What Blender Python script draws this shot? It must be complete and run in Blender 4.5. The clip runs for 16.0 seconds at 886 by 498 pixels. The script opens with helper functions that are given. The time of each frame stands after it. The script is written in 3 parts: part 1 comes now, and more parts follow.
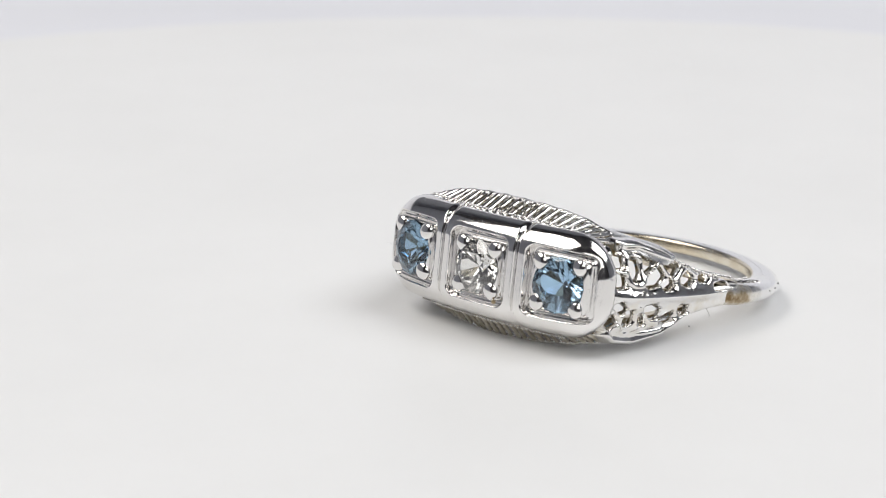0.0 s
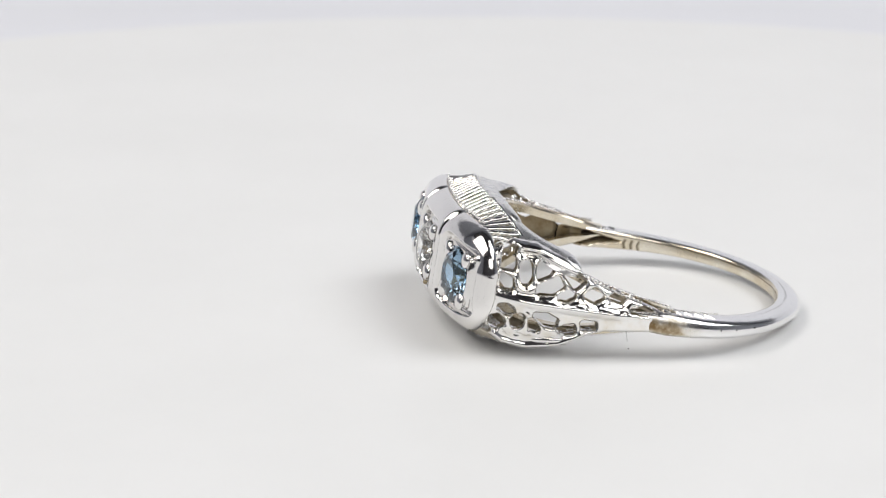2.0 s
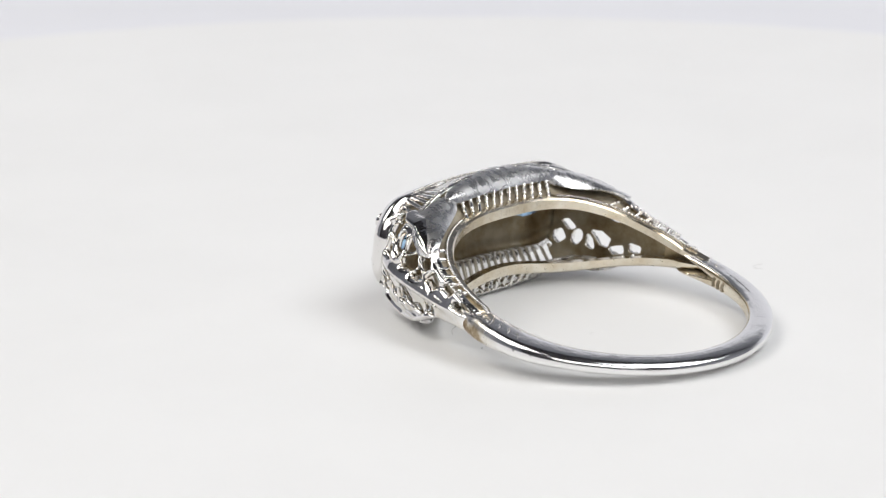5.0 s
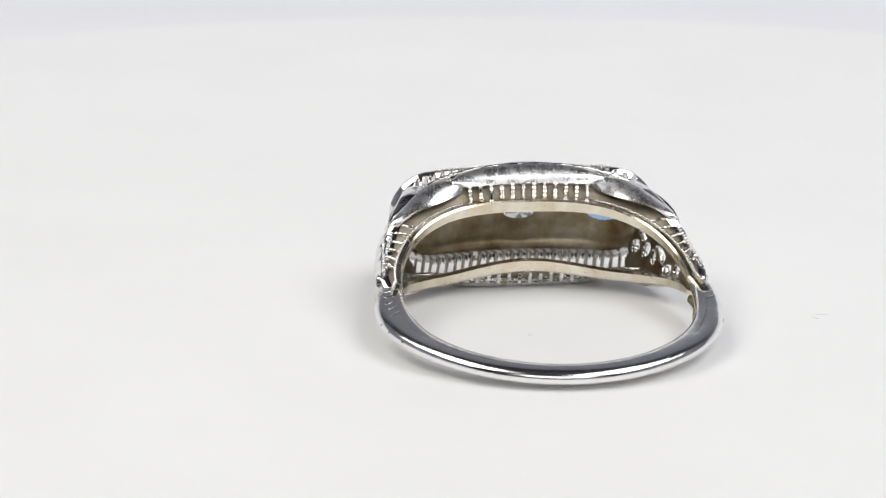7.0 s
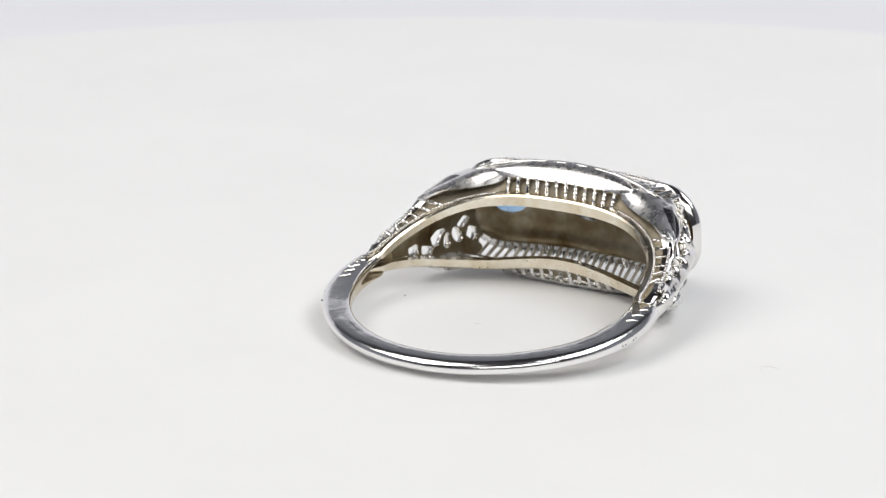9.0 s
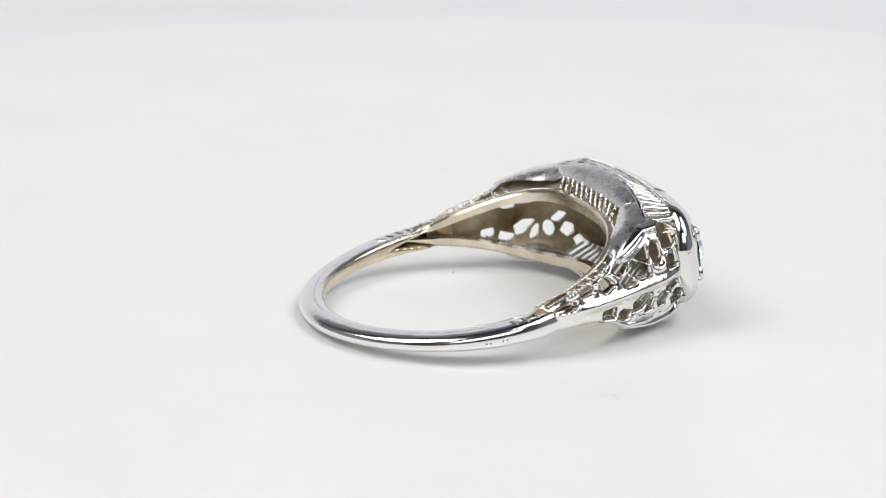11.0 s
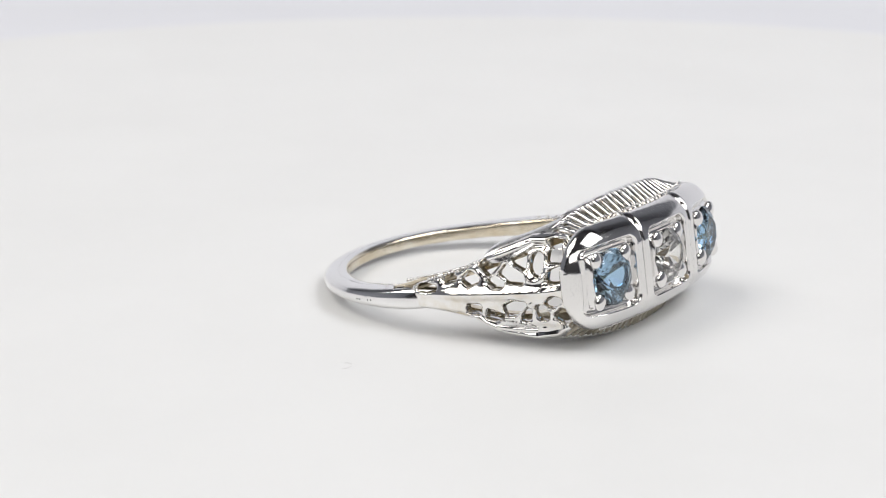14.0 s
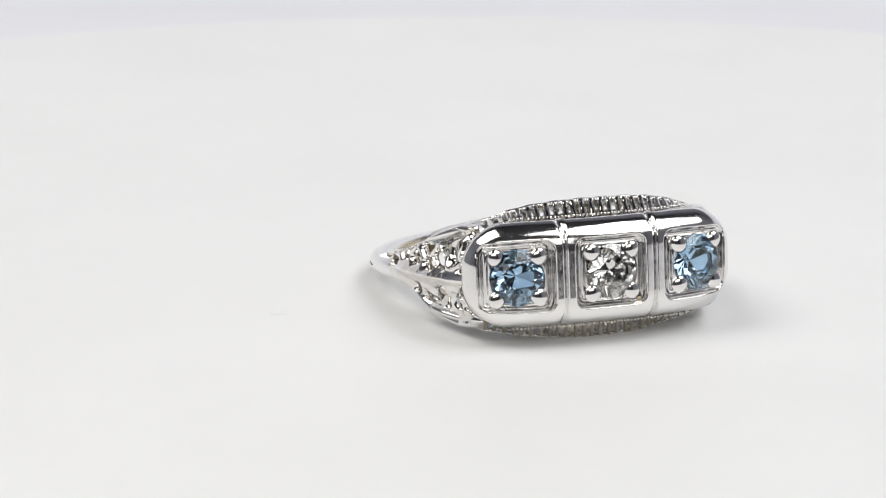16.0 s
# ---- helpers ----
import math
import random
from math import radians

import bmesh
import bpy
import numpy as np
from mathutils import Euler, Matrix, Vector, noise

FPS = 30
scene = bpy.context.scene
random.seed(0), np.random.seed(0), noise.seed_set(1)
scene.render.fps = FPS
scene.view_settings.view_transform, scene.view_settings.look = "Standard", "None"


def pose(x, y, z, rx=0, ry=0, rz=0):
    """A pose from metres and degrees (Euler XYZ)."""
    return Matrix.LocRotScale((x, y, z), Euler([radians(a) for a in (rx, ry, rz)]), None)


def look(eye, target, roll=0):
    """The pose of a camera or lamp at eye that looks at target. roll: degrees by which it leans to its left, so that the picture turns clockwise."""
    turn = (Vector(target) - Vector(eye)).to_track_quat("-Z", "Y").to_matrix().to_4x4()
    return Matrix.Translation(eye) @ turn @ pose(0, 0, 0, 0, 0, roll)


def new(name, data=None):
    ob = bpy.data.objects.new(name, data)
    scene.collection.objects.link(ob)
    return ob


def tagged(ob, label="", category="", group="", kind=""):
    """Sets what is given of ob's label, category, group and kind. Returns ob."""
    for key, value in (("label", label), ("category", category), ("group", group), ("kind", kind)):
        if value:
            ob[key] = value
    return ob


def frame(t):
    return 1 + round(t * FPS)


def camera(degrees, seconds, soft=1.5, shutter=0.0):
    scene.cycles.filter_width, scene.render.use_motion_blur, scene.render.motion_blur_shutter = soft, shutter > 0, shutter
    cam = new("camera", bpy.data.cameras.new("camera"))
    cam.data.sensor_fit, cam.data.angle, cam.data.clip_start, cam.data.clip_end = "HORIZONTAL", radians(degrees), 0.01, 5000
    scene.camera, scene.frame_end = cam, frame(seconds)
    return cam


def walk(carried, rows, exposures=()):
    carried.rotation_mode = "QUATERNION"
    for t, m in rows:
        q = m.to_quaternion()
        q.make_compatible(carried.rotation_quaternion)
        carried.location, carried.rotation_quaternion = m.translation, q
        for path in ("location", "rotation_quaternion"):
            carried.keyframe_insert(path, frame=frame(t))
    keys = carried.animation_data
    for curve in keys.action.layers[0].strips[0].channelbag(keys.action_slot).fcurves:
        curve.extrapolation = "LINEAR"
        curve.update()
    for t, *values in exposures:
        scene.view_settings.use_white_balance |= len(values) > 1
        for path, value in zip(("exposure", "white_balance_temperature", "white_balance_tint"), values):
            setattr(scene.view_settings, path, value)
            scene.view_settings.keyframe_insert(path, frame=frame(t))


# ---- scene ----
MM = 0.001
SPEED = -18.733            # degrees a second, the turntable's turn

cam = camera(20.64, 16.0, soft=1.0)
cam.data.dof.use_dof = True
cam.data.dof.focus_distance = 0.132
cam.data.dof.aperture_fstop = 80
VIEW = pose(0, -0.130, 0.04164, 73.464, -0.47, 2.757)
walk(cam, [(0, VIEW), (16, VIEW)], [(0, 0.0), (3.5, 0.0), (5, 0.07), (11.5, 0.07), (12.5, 0.04), (16, 0.04)])

# ---------------------------------------------------------------- light
world = bpy.data.worlds.new("studio")
scene.world = world
world.use_nodes = True
world.node_tree.nodes["Background"].inputs[0].default_value = (0.9, 0.95, 1.0, 1)
world.node_tree.nodes["Background"].inputs[1].default_value = 0.25


def softbox(name, eye, target, wide, high, watts, colour):
    data = bpy.data.lights.new(name, "AREA")
    data.shape, data.size, data.size_y = "RECTANGLE", wide, high
    data.energy, data.color = watts, colour
    ob = new(name, data)
    ob.matrix_world = look(eye, target)
    return ob


softbox("soft_area_lamp", (-0.44, -0.10, 0.70), (0, 0, 0), 0.58, 0.5, 3.7, (1.0, 0.97, 0.93))
softbox("soft_area_lamp", (0.44, -0.10, 0.70), (0, 0, 0), 0.58, 0.5, 3.82, (0.97, 0.98, 1.0))
# Added front fill that brightens the disc's near part; no such lamp is known.
softbox("soft_area_lamp", (0.05, -0.32, 0.24), (0, -0.03, 0), 0.3, 0.14, 0.34, (1.0, 0.99, 0.97))


# ---------------------------------------------------------------- materials
def material(name, colour, rough=0.5, metal=0.0):
    m = bpy.data.materials.new(name)
    m.use_nodes = True
    b = m.node_tree.nodes["Principled BSDF"]
    b.inputs["Base Color"].default_value = (*colour, 1)
    b.inputs["Roughness"].default_value = rough
    b.inputs["Metallic"].default_value = metal
    return m, m.node_tree.nodes, m.node_tree.links, b


def coords(nodes):
    return nodes.new("ShaderNodeTexCoord").outputs["Object"]


def noise_node(nodes, links, where, scale, detail=4, rough=0.6):
    n = nodes.new("ShaderNodeTexNoise")
    n.inputs["Scale"].default_value, n.inputs["Detail"].default_value = scale, detail
    n.inputs["Roughness"].default_value = rough
    links.new(where, n.inputs["Vector"])
    return n.outputs["Fac"]


def ramp(nodes, links, fac, stops):
    r = nodes.new("ShaderNodeValToRGB")
    el = r.color_ramp.elements
    while len(el) < len(stops):
        el.new(0.5)
    for e, (p, c) in zip(el, stops):
        e.position, e.color = p, (*c, 1) if len(c) == 3 else c
    links.new(fac, r.inputs["Fac"])
    return r.outputs["Color"]


def bump(nodes, links, b, height, strength, distance):
    n = nodes.new("ShaderNodeBump")
    n.inputs["Strength"].default_value, n.inputs["Distance"].default_value = strength, distance
    links.new(height, n.inputs["Height"])
    links.new(n.outputs["Normal"], b.inputs["Normal"])


def scratches(n, k, at, fine=1.0):
    """Fine straight hairlines lying two ways, as a height."""
    total = None
    for turn, stretch in ((0.5, (330, 9000, 1500)), (-0.9, (420, 7000, 2200))):
        mp = n.new("ShaderNodeMapping")
        mp.inputs["Rotation"].default_value = (0.2, 0.3, turn)
        mp.inputs["Scale"].default_value = [x * fine for x in stretch]
        k.new(at, mp.inputs["Vector"])
        line = ramp(n, k, noise_node(n, k, mp.outputs[0], 1.0, 2), [(0.62, (0, 0, 0)), (0.74, (1, 1, 1))])
        if total is None:
            total = line
        else:
            add = n.new("ShaderNodeMath")
            add.operation = "MAXIMUM"
            k.new(total, add.inputs[0])
            k.new(line, add.inputs[1])
            total = add.outputs[0]
    return total


def white_gold():
    """Polished rhodium plate: faint scratches, slightly uneven cast surface."""
    m, n, k, b = material("polished_white_gold", (0.835, 0.82, 0.805), 0.09, 1.0)
    at = coords(n)
    fine = noise_node(n, k, at, 9000, 3)
    both = n.new("ShaderNodeMath")
    both.operation = "MULTIPLY_ADD"
    both.inputs[1].default_value = 0.12
    k.new(scratches(n, k, at), both.inputs[0])
    k.new(ramp(n, k, fine, [(0.3, (0.05,) * 3), (0.75, (0.17,) * 3)]), both.inputs[2])
    k.new(both.outputs[0], b.inputs["Roughness"])
    wave = noise_node(n, k, at, 600, 2)
    bump(n, k, b, wave, 0.14, 0.00008)
    return m


def brushed_gold():
    """The bands round the finger hole: polished once, now dulled by fine crossing scratches."""
    m, n, k, b = material("scratched_white_gold", (0.80, 0.795, 0.79), 0.28, 1.0)
    at = coords(n)
    lines = scratches(n, k, at, 3.0)
    both = n.new("ShaderNodeMath")
    both.operation = "MULTIPLY_ADD"
    both.inputs[1].default_value = 0.22
    k.new(lines, both.inputs[0])
    k.new(ramp(n, k, noise_node(n, k, at, 1500, 4), [(0.3, (0.2,) * 3), (0.75, (0.36,) * 3)]), both.inputs[2])
    k.new(both.outputs[0], b.inputs["Roughness"])
    bump(n, k, b, lines, 0.25, 0.000005)
    return m


def cast_gold():
    """The filigree: cast and only part polished, lumpy, a little warmer in its hollows."""
    m, n, k, b = material("cast_white_gold", (0.86, 0.845, 0.81), 0.12, 1.0)
    at = coords(n)
    k.new(ramp(n, k, noise_node(n, k, at, 1100, 4), [(0.3, (0.79, 0.75, 0.67)), (0.55, (0.87, 0.86, 0.845))]), b.inputs["Base Color"])
    k.new(ramp(n, k, noise_node(n, k, at, 5000, 3), [(0.3, (0.05,) * 3), (0.75, (0.17,) * 3)]), b.inputs["Roughness"])
    bump(n, k, b, noise_node(n, k, at, 1300, 2), 0.6, 0.00009)
    return m


def stained_gold():
    """The shank: polished, with one brown solder stain and dull patches about it."""
    m, n, k, b = material("polished_white_gold_with_stain", (0.87, 0.865, 0.86), 0.09, 1.0)
    at = coords(n)
    d = n.new("ShaderNodeVectorMath")
    d.operation = "DISTANCE"
    d.inputs[1].default_value = (0.35 * 0.5 * MM, 9.3 * MM, -0.42 * 1.2 * MM)
    wide = n.new("ShaderNodeVectorMath")
    wide.operation = "MULTIPLY"
    wide.inputs[1].default_value = (0.5, 1.0, 1.2)
    k.new(at, wide.inputs[0])
    k.new(wide.outputs[0], d.inputs[0])
    wob = noise_node(n, k, at, 1500, 4)
    add = n.new("ShaderNodeMath")
    add.operation = "MULTIPLY_ADD"
    add.inputs[1].default_value, add.inputs[2].default_value = 0.0018, 0.0
    k.new(wob, add.inputs[0])
    total = n.new("ShaderNodeMath")
    total.operation = "ADD"
    k.new(d.outputs["Value"], total.inputs[0])
    k.new(add.outputs[0], total.inputs[1])
    scaled = n.new("ShaderNodeMath")
    scaled.operation = "MULTIPLY"
    scaled.inputs[1].default_value = 430
    k.new(total.outputs[0], scaled.inputs[0])
    k.new(ramp(n, k, scaled.outputs[0], [(0.44, (0.24, 0.16, 0.08)), (0.58, (0.5, 0.42, 0.3)), (0.7, (0.78, 0.75, 0.69)), (0.9, (0.87, 0.865, 0.86))]),
          b.inputs["Base Color"])
    both = n.new("ShaderNodeMath")
    both.operation = "MULTIPLY_ADD"
    both.inputs[1].default_value = 0.1
    k.new(scratches(n, k, at, 1.8), both.inputs[0])
    k.new(ramp(n, k, scaled.outputs[0], [(0.5, (0.45,) * 3), (0.95, (0.13,) * 3)]), both.inputs[2])
    k.new(both.outputs[0], b.inputs["Roughness"])
    mix = n.new("ShaderNodeMath")
    mix.operation = "MULTIPLY_ADD"
    mix.inputs[1].default_value = 0.25
    k.new(noise_node(n, k, at, 6000, 4), mix.inputs[0])
    k.new(noise_node(n, k, at, 900, 2), mix.inputs[2])
    bump(n, k, b, mix.outputs[0], 0.4, 0.00006)
    return m


def worn_shaded_gold():
    """Unplated inner surfaces: warmer, duller, with brown grime in patches and the hollow's shade painted in."""
    m, n, k, b = material("worn_warm_shaded_white_gold", (0.3, 0.25, 0.17), 0.4, 0.75)
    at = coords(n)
    # tones also darkened to carry the shade inside the enclosed head
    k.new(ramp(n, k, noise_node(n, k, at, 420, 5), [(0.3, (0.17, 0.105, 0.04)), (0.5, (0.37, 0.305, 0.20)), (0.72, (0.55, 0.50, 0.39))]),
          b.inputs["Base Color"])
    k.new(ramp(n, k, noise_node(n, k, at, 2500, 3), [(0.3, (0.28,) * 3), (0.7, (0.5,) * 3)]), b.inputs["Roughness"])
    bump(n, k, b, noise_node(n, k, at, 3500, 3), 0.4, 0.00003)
    return m


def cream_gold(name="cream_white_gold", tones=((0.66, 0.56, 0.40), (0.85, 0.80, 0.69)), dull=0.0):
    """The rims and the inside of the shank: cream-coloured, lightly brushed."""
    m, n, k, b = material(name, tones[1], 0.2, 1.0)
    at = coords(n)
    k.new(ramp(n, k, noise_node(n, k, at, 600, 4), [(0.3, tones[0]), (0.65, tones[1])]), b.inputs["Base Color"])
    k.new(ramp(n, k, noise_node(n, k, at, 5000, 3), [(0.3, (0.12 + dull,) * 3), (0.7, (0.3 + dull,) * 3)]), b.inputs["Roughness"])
    return m


def gem(name, colour, ior):
    m, n, k, b = material(name, colour, 0.0)
    b.inputs["Transmission Weight"].default_value = 1.0
    b.inputs["IOR"].default_value = ior
    return m


def paper(name, colour, rough=0.6):
    m, n, k, b = material(name, colour, rough)
    at = coords(n)
    lo = tuple(c * 0.975 for c in colour)
    k.new(ramp(n, k, noise_node(n, k, at, 60, 5), [(0.35, lo), (0.65, colour)]), b.inputs["Base Color"])
    bump(n, k, b, noise_node(n, k, at, 4000, 3), 0.08, 0.00004)
    return m


GOLD, STAINED, WORN_SHADED, CREAM, CAST, BRUSHED = white_gold(), stained_gold(), worn_shaded_gold(), cream_gold(), cast_gold(), brushed_gold()
BLUE = gem("aquamarine", (0.40, 0.61, 0.82), 1.6)
CLEAR = gem("diamond", (0.99, 0.985, 0.965), 2.1)
WHITE = paper("white_acrylic", (0.86, 0.86, 0.855), 0.45)
LILAC = paper("white_backdrop_paper", (0.82, 0.825, 0.865))
DARKWALL = paper("grey_studio_wall", (0.41, 0.425, 0.47), 0.8)
CEILING = paper("dark_studio_paint", (0.07, 0.066, 0.072), 0.8)
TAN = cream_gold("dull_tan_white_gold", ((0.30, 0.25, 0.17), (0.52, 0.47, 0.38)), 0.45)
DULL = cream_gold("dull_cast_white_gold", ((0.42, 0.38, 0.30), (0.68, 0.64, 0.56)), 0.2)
NORTHWALL = paper("mid_grey_studio_wall", (0.23, 0.24, 0.27), 0.8)
FIBRE = material("grey_fibre", (0.5, 0.49, 0.48), 0.8)[0]
SPECK = material("dark_speck", (0.03, 0.025, 0.02), 0.7)[0]


# ---------------------------------------------------------------- mesh helpers
def mesh_of(name, verts, faces, mats, slots=None, sharp=45, smooth=True):
    """A mesh from places in millimetres."""
    me = bpy.data.meshes.new(name)
    me.from_pydata([tuple(np.asarray(v) * MM) for v in verts], [], [tuple(int(i) for i in f) for f in faces])
    for m in mats:
        me.materials.append(m)
    if slots is not None:
        me.polygons.foreach_set("material_index", np.asarray(slots, dtype=np.int32))
    if smooth:
        me.polygons.foreach_set("use_smooth", np.ones(len(me.polygons), dtype=bool))
        me.set_sharp_from_angle(angle=radians(sharp))
    me.update()
    bm = bmesh.new()
    bm.from_mesh(me)
    bmesh.ops.recalc_face_normals(bm, faces=bm.faces)
    bm.to_mesh(me)
    bm.free()
    return me


def part(name, me, parent, label="", m=None):
    ob = new(name, me)
    ob.parent = parent
    ob.matrix_basis = m if m is not None else Matrix()
    return tagged(ob, label)


def sweep(rows, closed=False):
    """Faces over rows of equal loops; the ends are capped unless closed."""
    rows = [np.asarray(r, dtype=float) for r in rows]
    n, verts, faces = len(rows[0]), np.concatenate(rows), []
    for i in range(len(rows) - 1 + closed):
        a, b = i * n, (i + 1) % len(rows) * n
        faces += [(a + j, a + (j + 1) % n, b + (j + 1) % n, b + j) for j in range(n)]
    if not closed:
        faces += [tuple(range(n)), tuple(range(len(verts) - n, len(verts)))]
    return verts, faces


def wire(points, radius, sides=8, flat=1.0, up=(0, 0, 1)):
    """A round or flattened wire along points; radius may be one number or one for each point."""
    p = np.asarray(points, dtype=float)
    rad = np.broadcast_to(radius, len(p))
    way = np.gradient(p, axis=0)
    way /= np.linalg.norm(way, axis=1)[:, None]
    side = np.cross(way, up)
    side /= np.linalg.norm(side, axis=1)[:, None]
    high = np.cross(side, way)
    ang = np.linspace(0, 2 * np.pi, sides, endpoint=False)
    return sweep([p[i] + rad[i] * (np.cos(ang)[:, None] * side[i] + flat * np.sin(ang)[:, None] * high[i]) for i in range(len(p))])


def bezier(a, c, b, n):
    t = np.linspace(0, 1, n)[:, None]
    return (1 - t) ** 2 * np.asarray(a, float) + 2 * t * (1 - t) * np.asarray(c, float) + t * t * np.asarray(b, float)


def polygon_sdf(X, Y, poly):
    """Distance to a polygon, positive outside."""
    p = np.asarray(poly, dtype=float)
    d, s = np.full(X.shape, 1e9), np.ones(X.shape)
    for (ax, ay), (bx, by) in zip(p, np.roll(p, -1, axis=0)):
        ex, ey, wx, wy = bx - ax, by - ay, X - ax, Y - ay
        t = np.clip((wx * ex + wy * ey) / (ex * ex + ey * ey), 0, 1)
        d = np.minimum(d, np.hypot(wx - ex * t, wy - ey * t))
        c1, c2, c3 = Y >= ay, Y < by, ex * wy > ey * wx
        s = np.where((c1 & c2 & c3) | (~c1 & ~c2 & ~c3), -s, s)
    return s * d


def ellipse_sdf(X, Y, x, y, rx, ry):
    k = np.hypot((X - x) / rx, (Y - y) / ry)
    return (k - 1) * min(rx, ry)


def relief(name, span, cell, solid, front, back, mats):
    """A pierced sheet over a plane: solid(X, Y) is the distance inside the metal, front and back give the places of its two skins."""
    x0, x1, y0, y1 = span
    nx, ny = int((x1 - x0) / cell) + 1, int((y1 - y0) / cell) + 1
    X, Y = np.meshgrid(np.linspace(x0, x1, nx), np.linspace(y0, y1, ny), indexing="ij")
    S = solid(X, Y)
    keep = (S[:-1, :-1] + S[1:, :-1] + S[:-1, 1:] + S[1:, 1:]) > 0
    count = np.zeros(X.shape, int)
    for a in (0, 1):
        for b in (0, 1):
            count[a:nx - 1 + a, b:ny - 1 + b] += keep
    edge = (count > 0) & (count < 4)
    for _ in range(3):                       # rim vertices slide onto the outline
        e = cell * 0.2
        gx, gy = (solid(X + e, Y) - solid(X - e, Y)) / (2 * e), (solid(X, Y + e) - solid(X, Y - e)) / (2 * e)
        g = np.maximum(gx * gx + gy * gy, 0.2)
        step = np.where(edge, np.clip(-S, -cell, cell), 0)
        X, Y = X + step * gx / g, Y + step * gy / g
        S = solid(X, Y)
    S = np.where(edge, 0, np.maximum(S, 0))
    used = np.flatnonzero(count.ravel() > 0)
    index = np.full(X.size, -1)
    index[used] = np.arange(len(used))
    index = index.reshape(X.shape)
    xs, ys, ss, n = X.ravel()[used], Y.ravel()[used], S.ravel()[used], len(used)
    verts = np.concatenate([front(xs, ys, ss), back(xs, ys, ss)])
    I, J = np.nonzero(keep)
    quad = np.stack([index[I, J], index[I + 1, J], index[I + 1, J + 1], index[I, J + 1]], 1)
    walls = []
    pad = np.pad(keep, 1)
    for di, dj, a, b in ((-1, 0, (0, 0), (0, 1)), (1, 0, (1, 1), (1, 0)), (0, -1, (1, 0), (0, 0)), (0, 1, (0, 1), (1, 1))):
        i, j = np.nonzero(keep & ~pad[1 + di:nx + di, 1 + dj:ny + dj])
        p, q = index[i + a[0], j + a[1]], index[i + b[0], j + b[1]]
        walls.append(np.stack([p, q, q + n, p + n], 1))
    walls = np.concatenate(walls)
    faces = np.concatenate([quad, quad[:, ::-1] + n, walls])
    slots = np.concatenate([np.zeros(len(quad)), np.ones(len(quad)), np.zeros(len(walls))]).astype(int)
    return mesh_of(name, verts, faces, mats, slots, sharp=78)


def dome(d, r):
    """Height of a quarter-round edge of radius r at distance d inside the outline, from -r to 0."""
    q = np.clip(1 - d / r, 0, 1)
    return -r * (1 - np.sqrt(np.maximum(1 - q * q, 0)))


# ---------------------------------------------------------------- the studio
def studio():
    """Backdrop paper that curves up behind the turntable, on a table in a dim room."""
    prof = [(-450, -14)] + [(180 + 180 * math.sin(a), 166 - 180 * math.cos(a)) for a in np.linspace(0, math.pi / 2, 24)] + [(360, 215)]
    rows = [[(x, y, z) for y, z in prof] + [(x, y + 0.6, z - 0.6) for y, z in reversed(prof)] for x in (-700, 700)]
    v, f = sweep(rows)
    tagged(new("backdrop", mesh_of("backdrop", v, f, [LILAC])), "white paper sweep curving up behind the turntable", "backdrop", kind="structure")
    def slab(name, x0, x1, y0, y1, z0, z1, label, category):
        c = [(x, y, z) for x in (x0, x1) for y in (y0, y1) for z in (z0, z1)]
        fs = [(0, 1, 3, 2), (4, 6, 7, 5), (0, 4, 5, 1), (2, 3, 7, 6), (0, 2, 6, 4), (1, 5, 7, 3)]
        return tagged(new(name, mesh_of(name, c, fs, [NORTHWALL if name == "wall_north" else CEILING if name in ("ceiling", "wall_south") else DARKWALL], smooth=False)), label, category, kind="structure")
    slab("floor", -900, 900, -800, 600, -450, -400, "plain grey studio floor", "floor")
    slab("wall_north", -900, 900, 600, 640, -400, 1000, "plain dark studio wall", "wall")
    slab("wall_south", -900, 900, -840, -800, -400, 1000, "plain dark studio wall", "wall")
    slab("wall_east", 900, 940, -800, 600, -400, 1000, "plain grey studio wall", "wall")
    slab("wall_west", -940, -900, -800, 600, -400, 1000, "plain grey studio wall", "wall")
    slab("ceiling", -900, 900, -800, 600, 1000, 1040, "plain dark studio ceiling", "ceiling")
    slab("table", -750, 750, -500, 400, -400, -15, "plain table under the backdrop paper", "table")


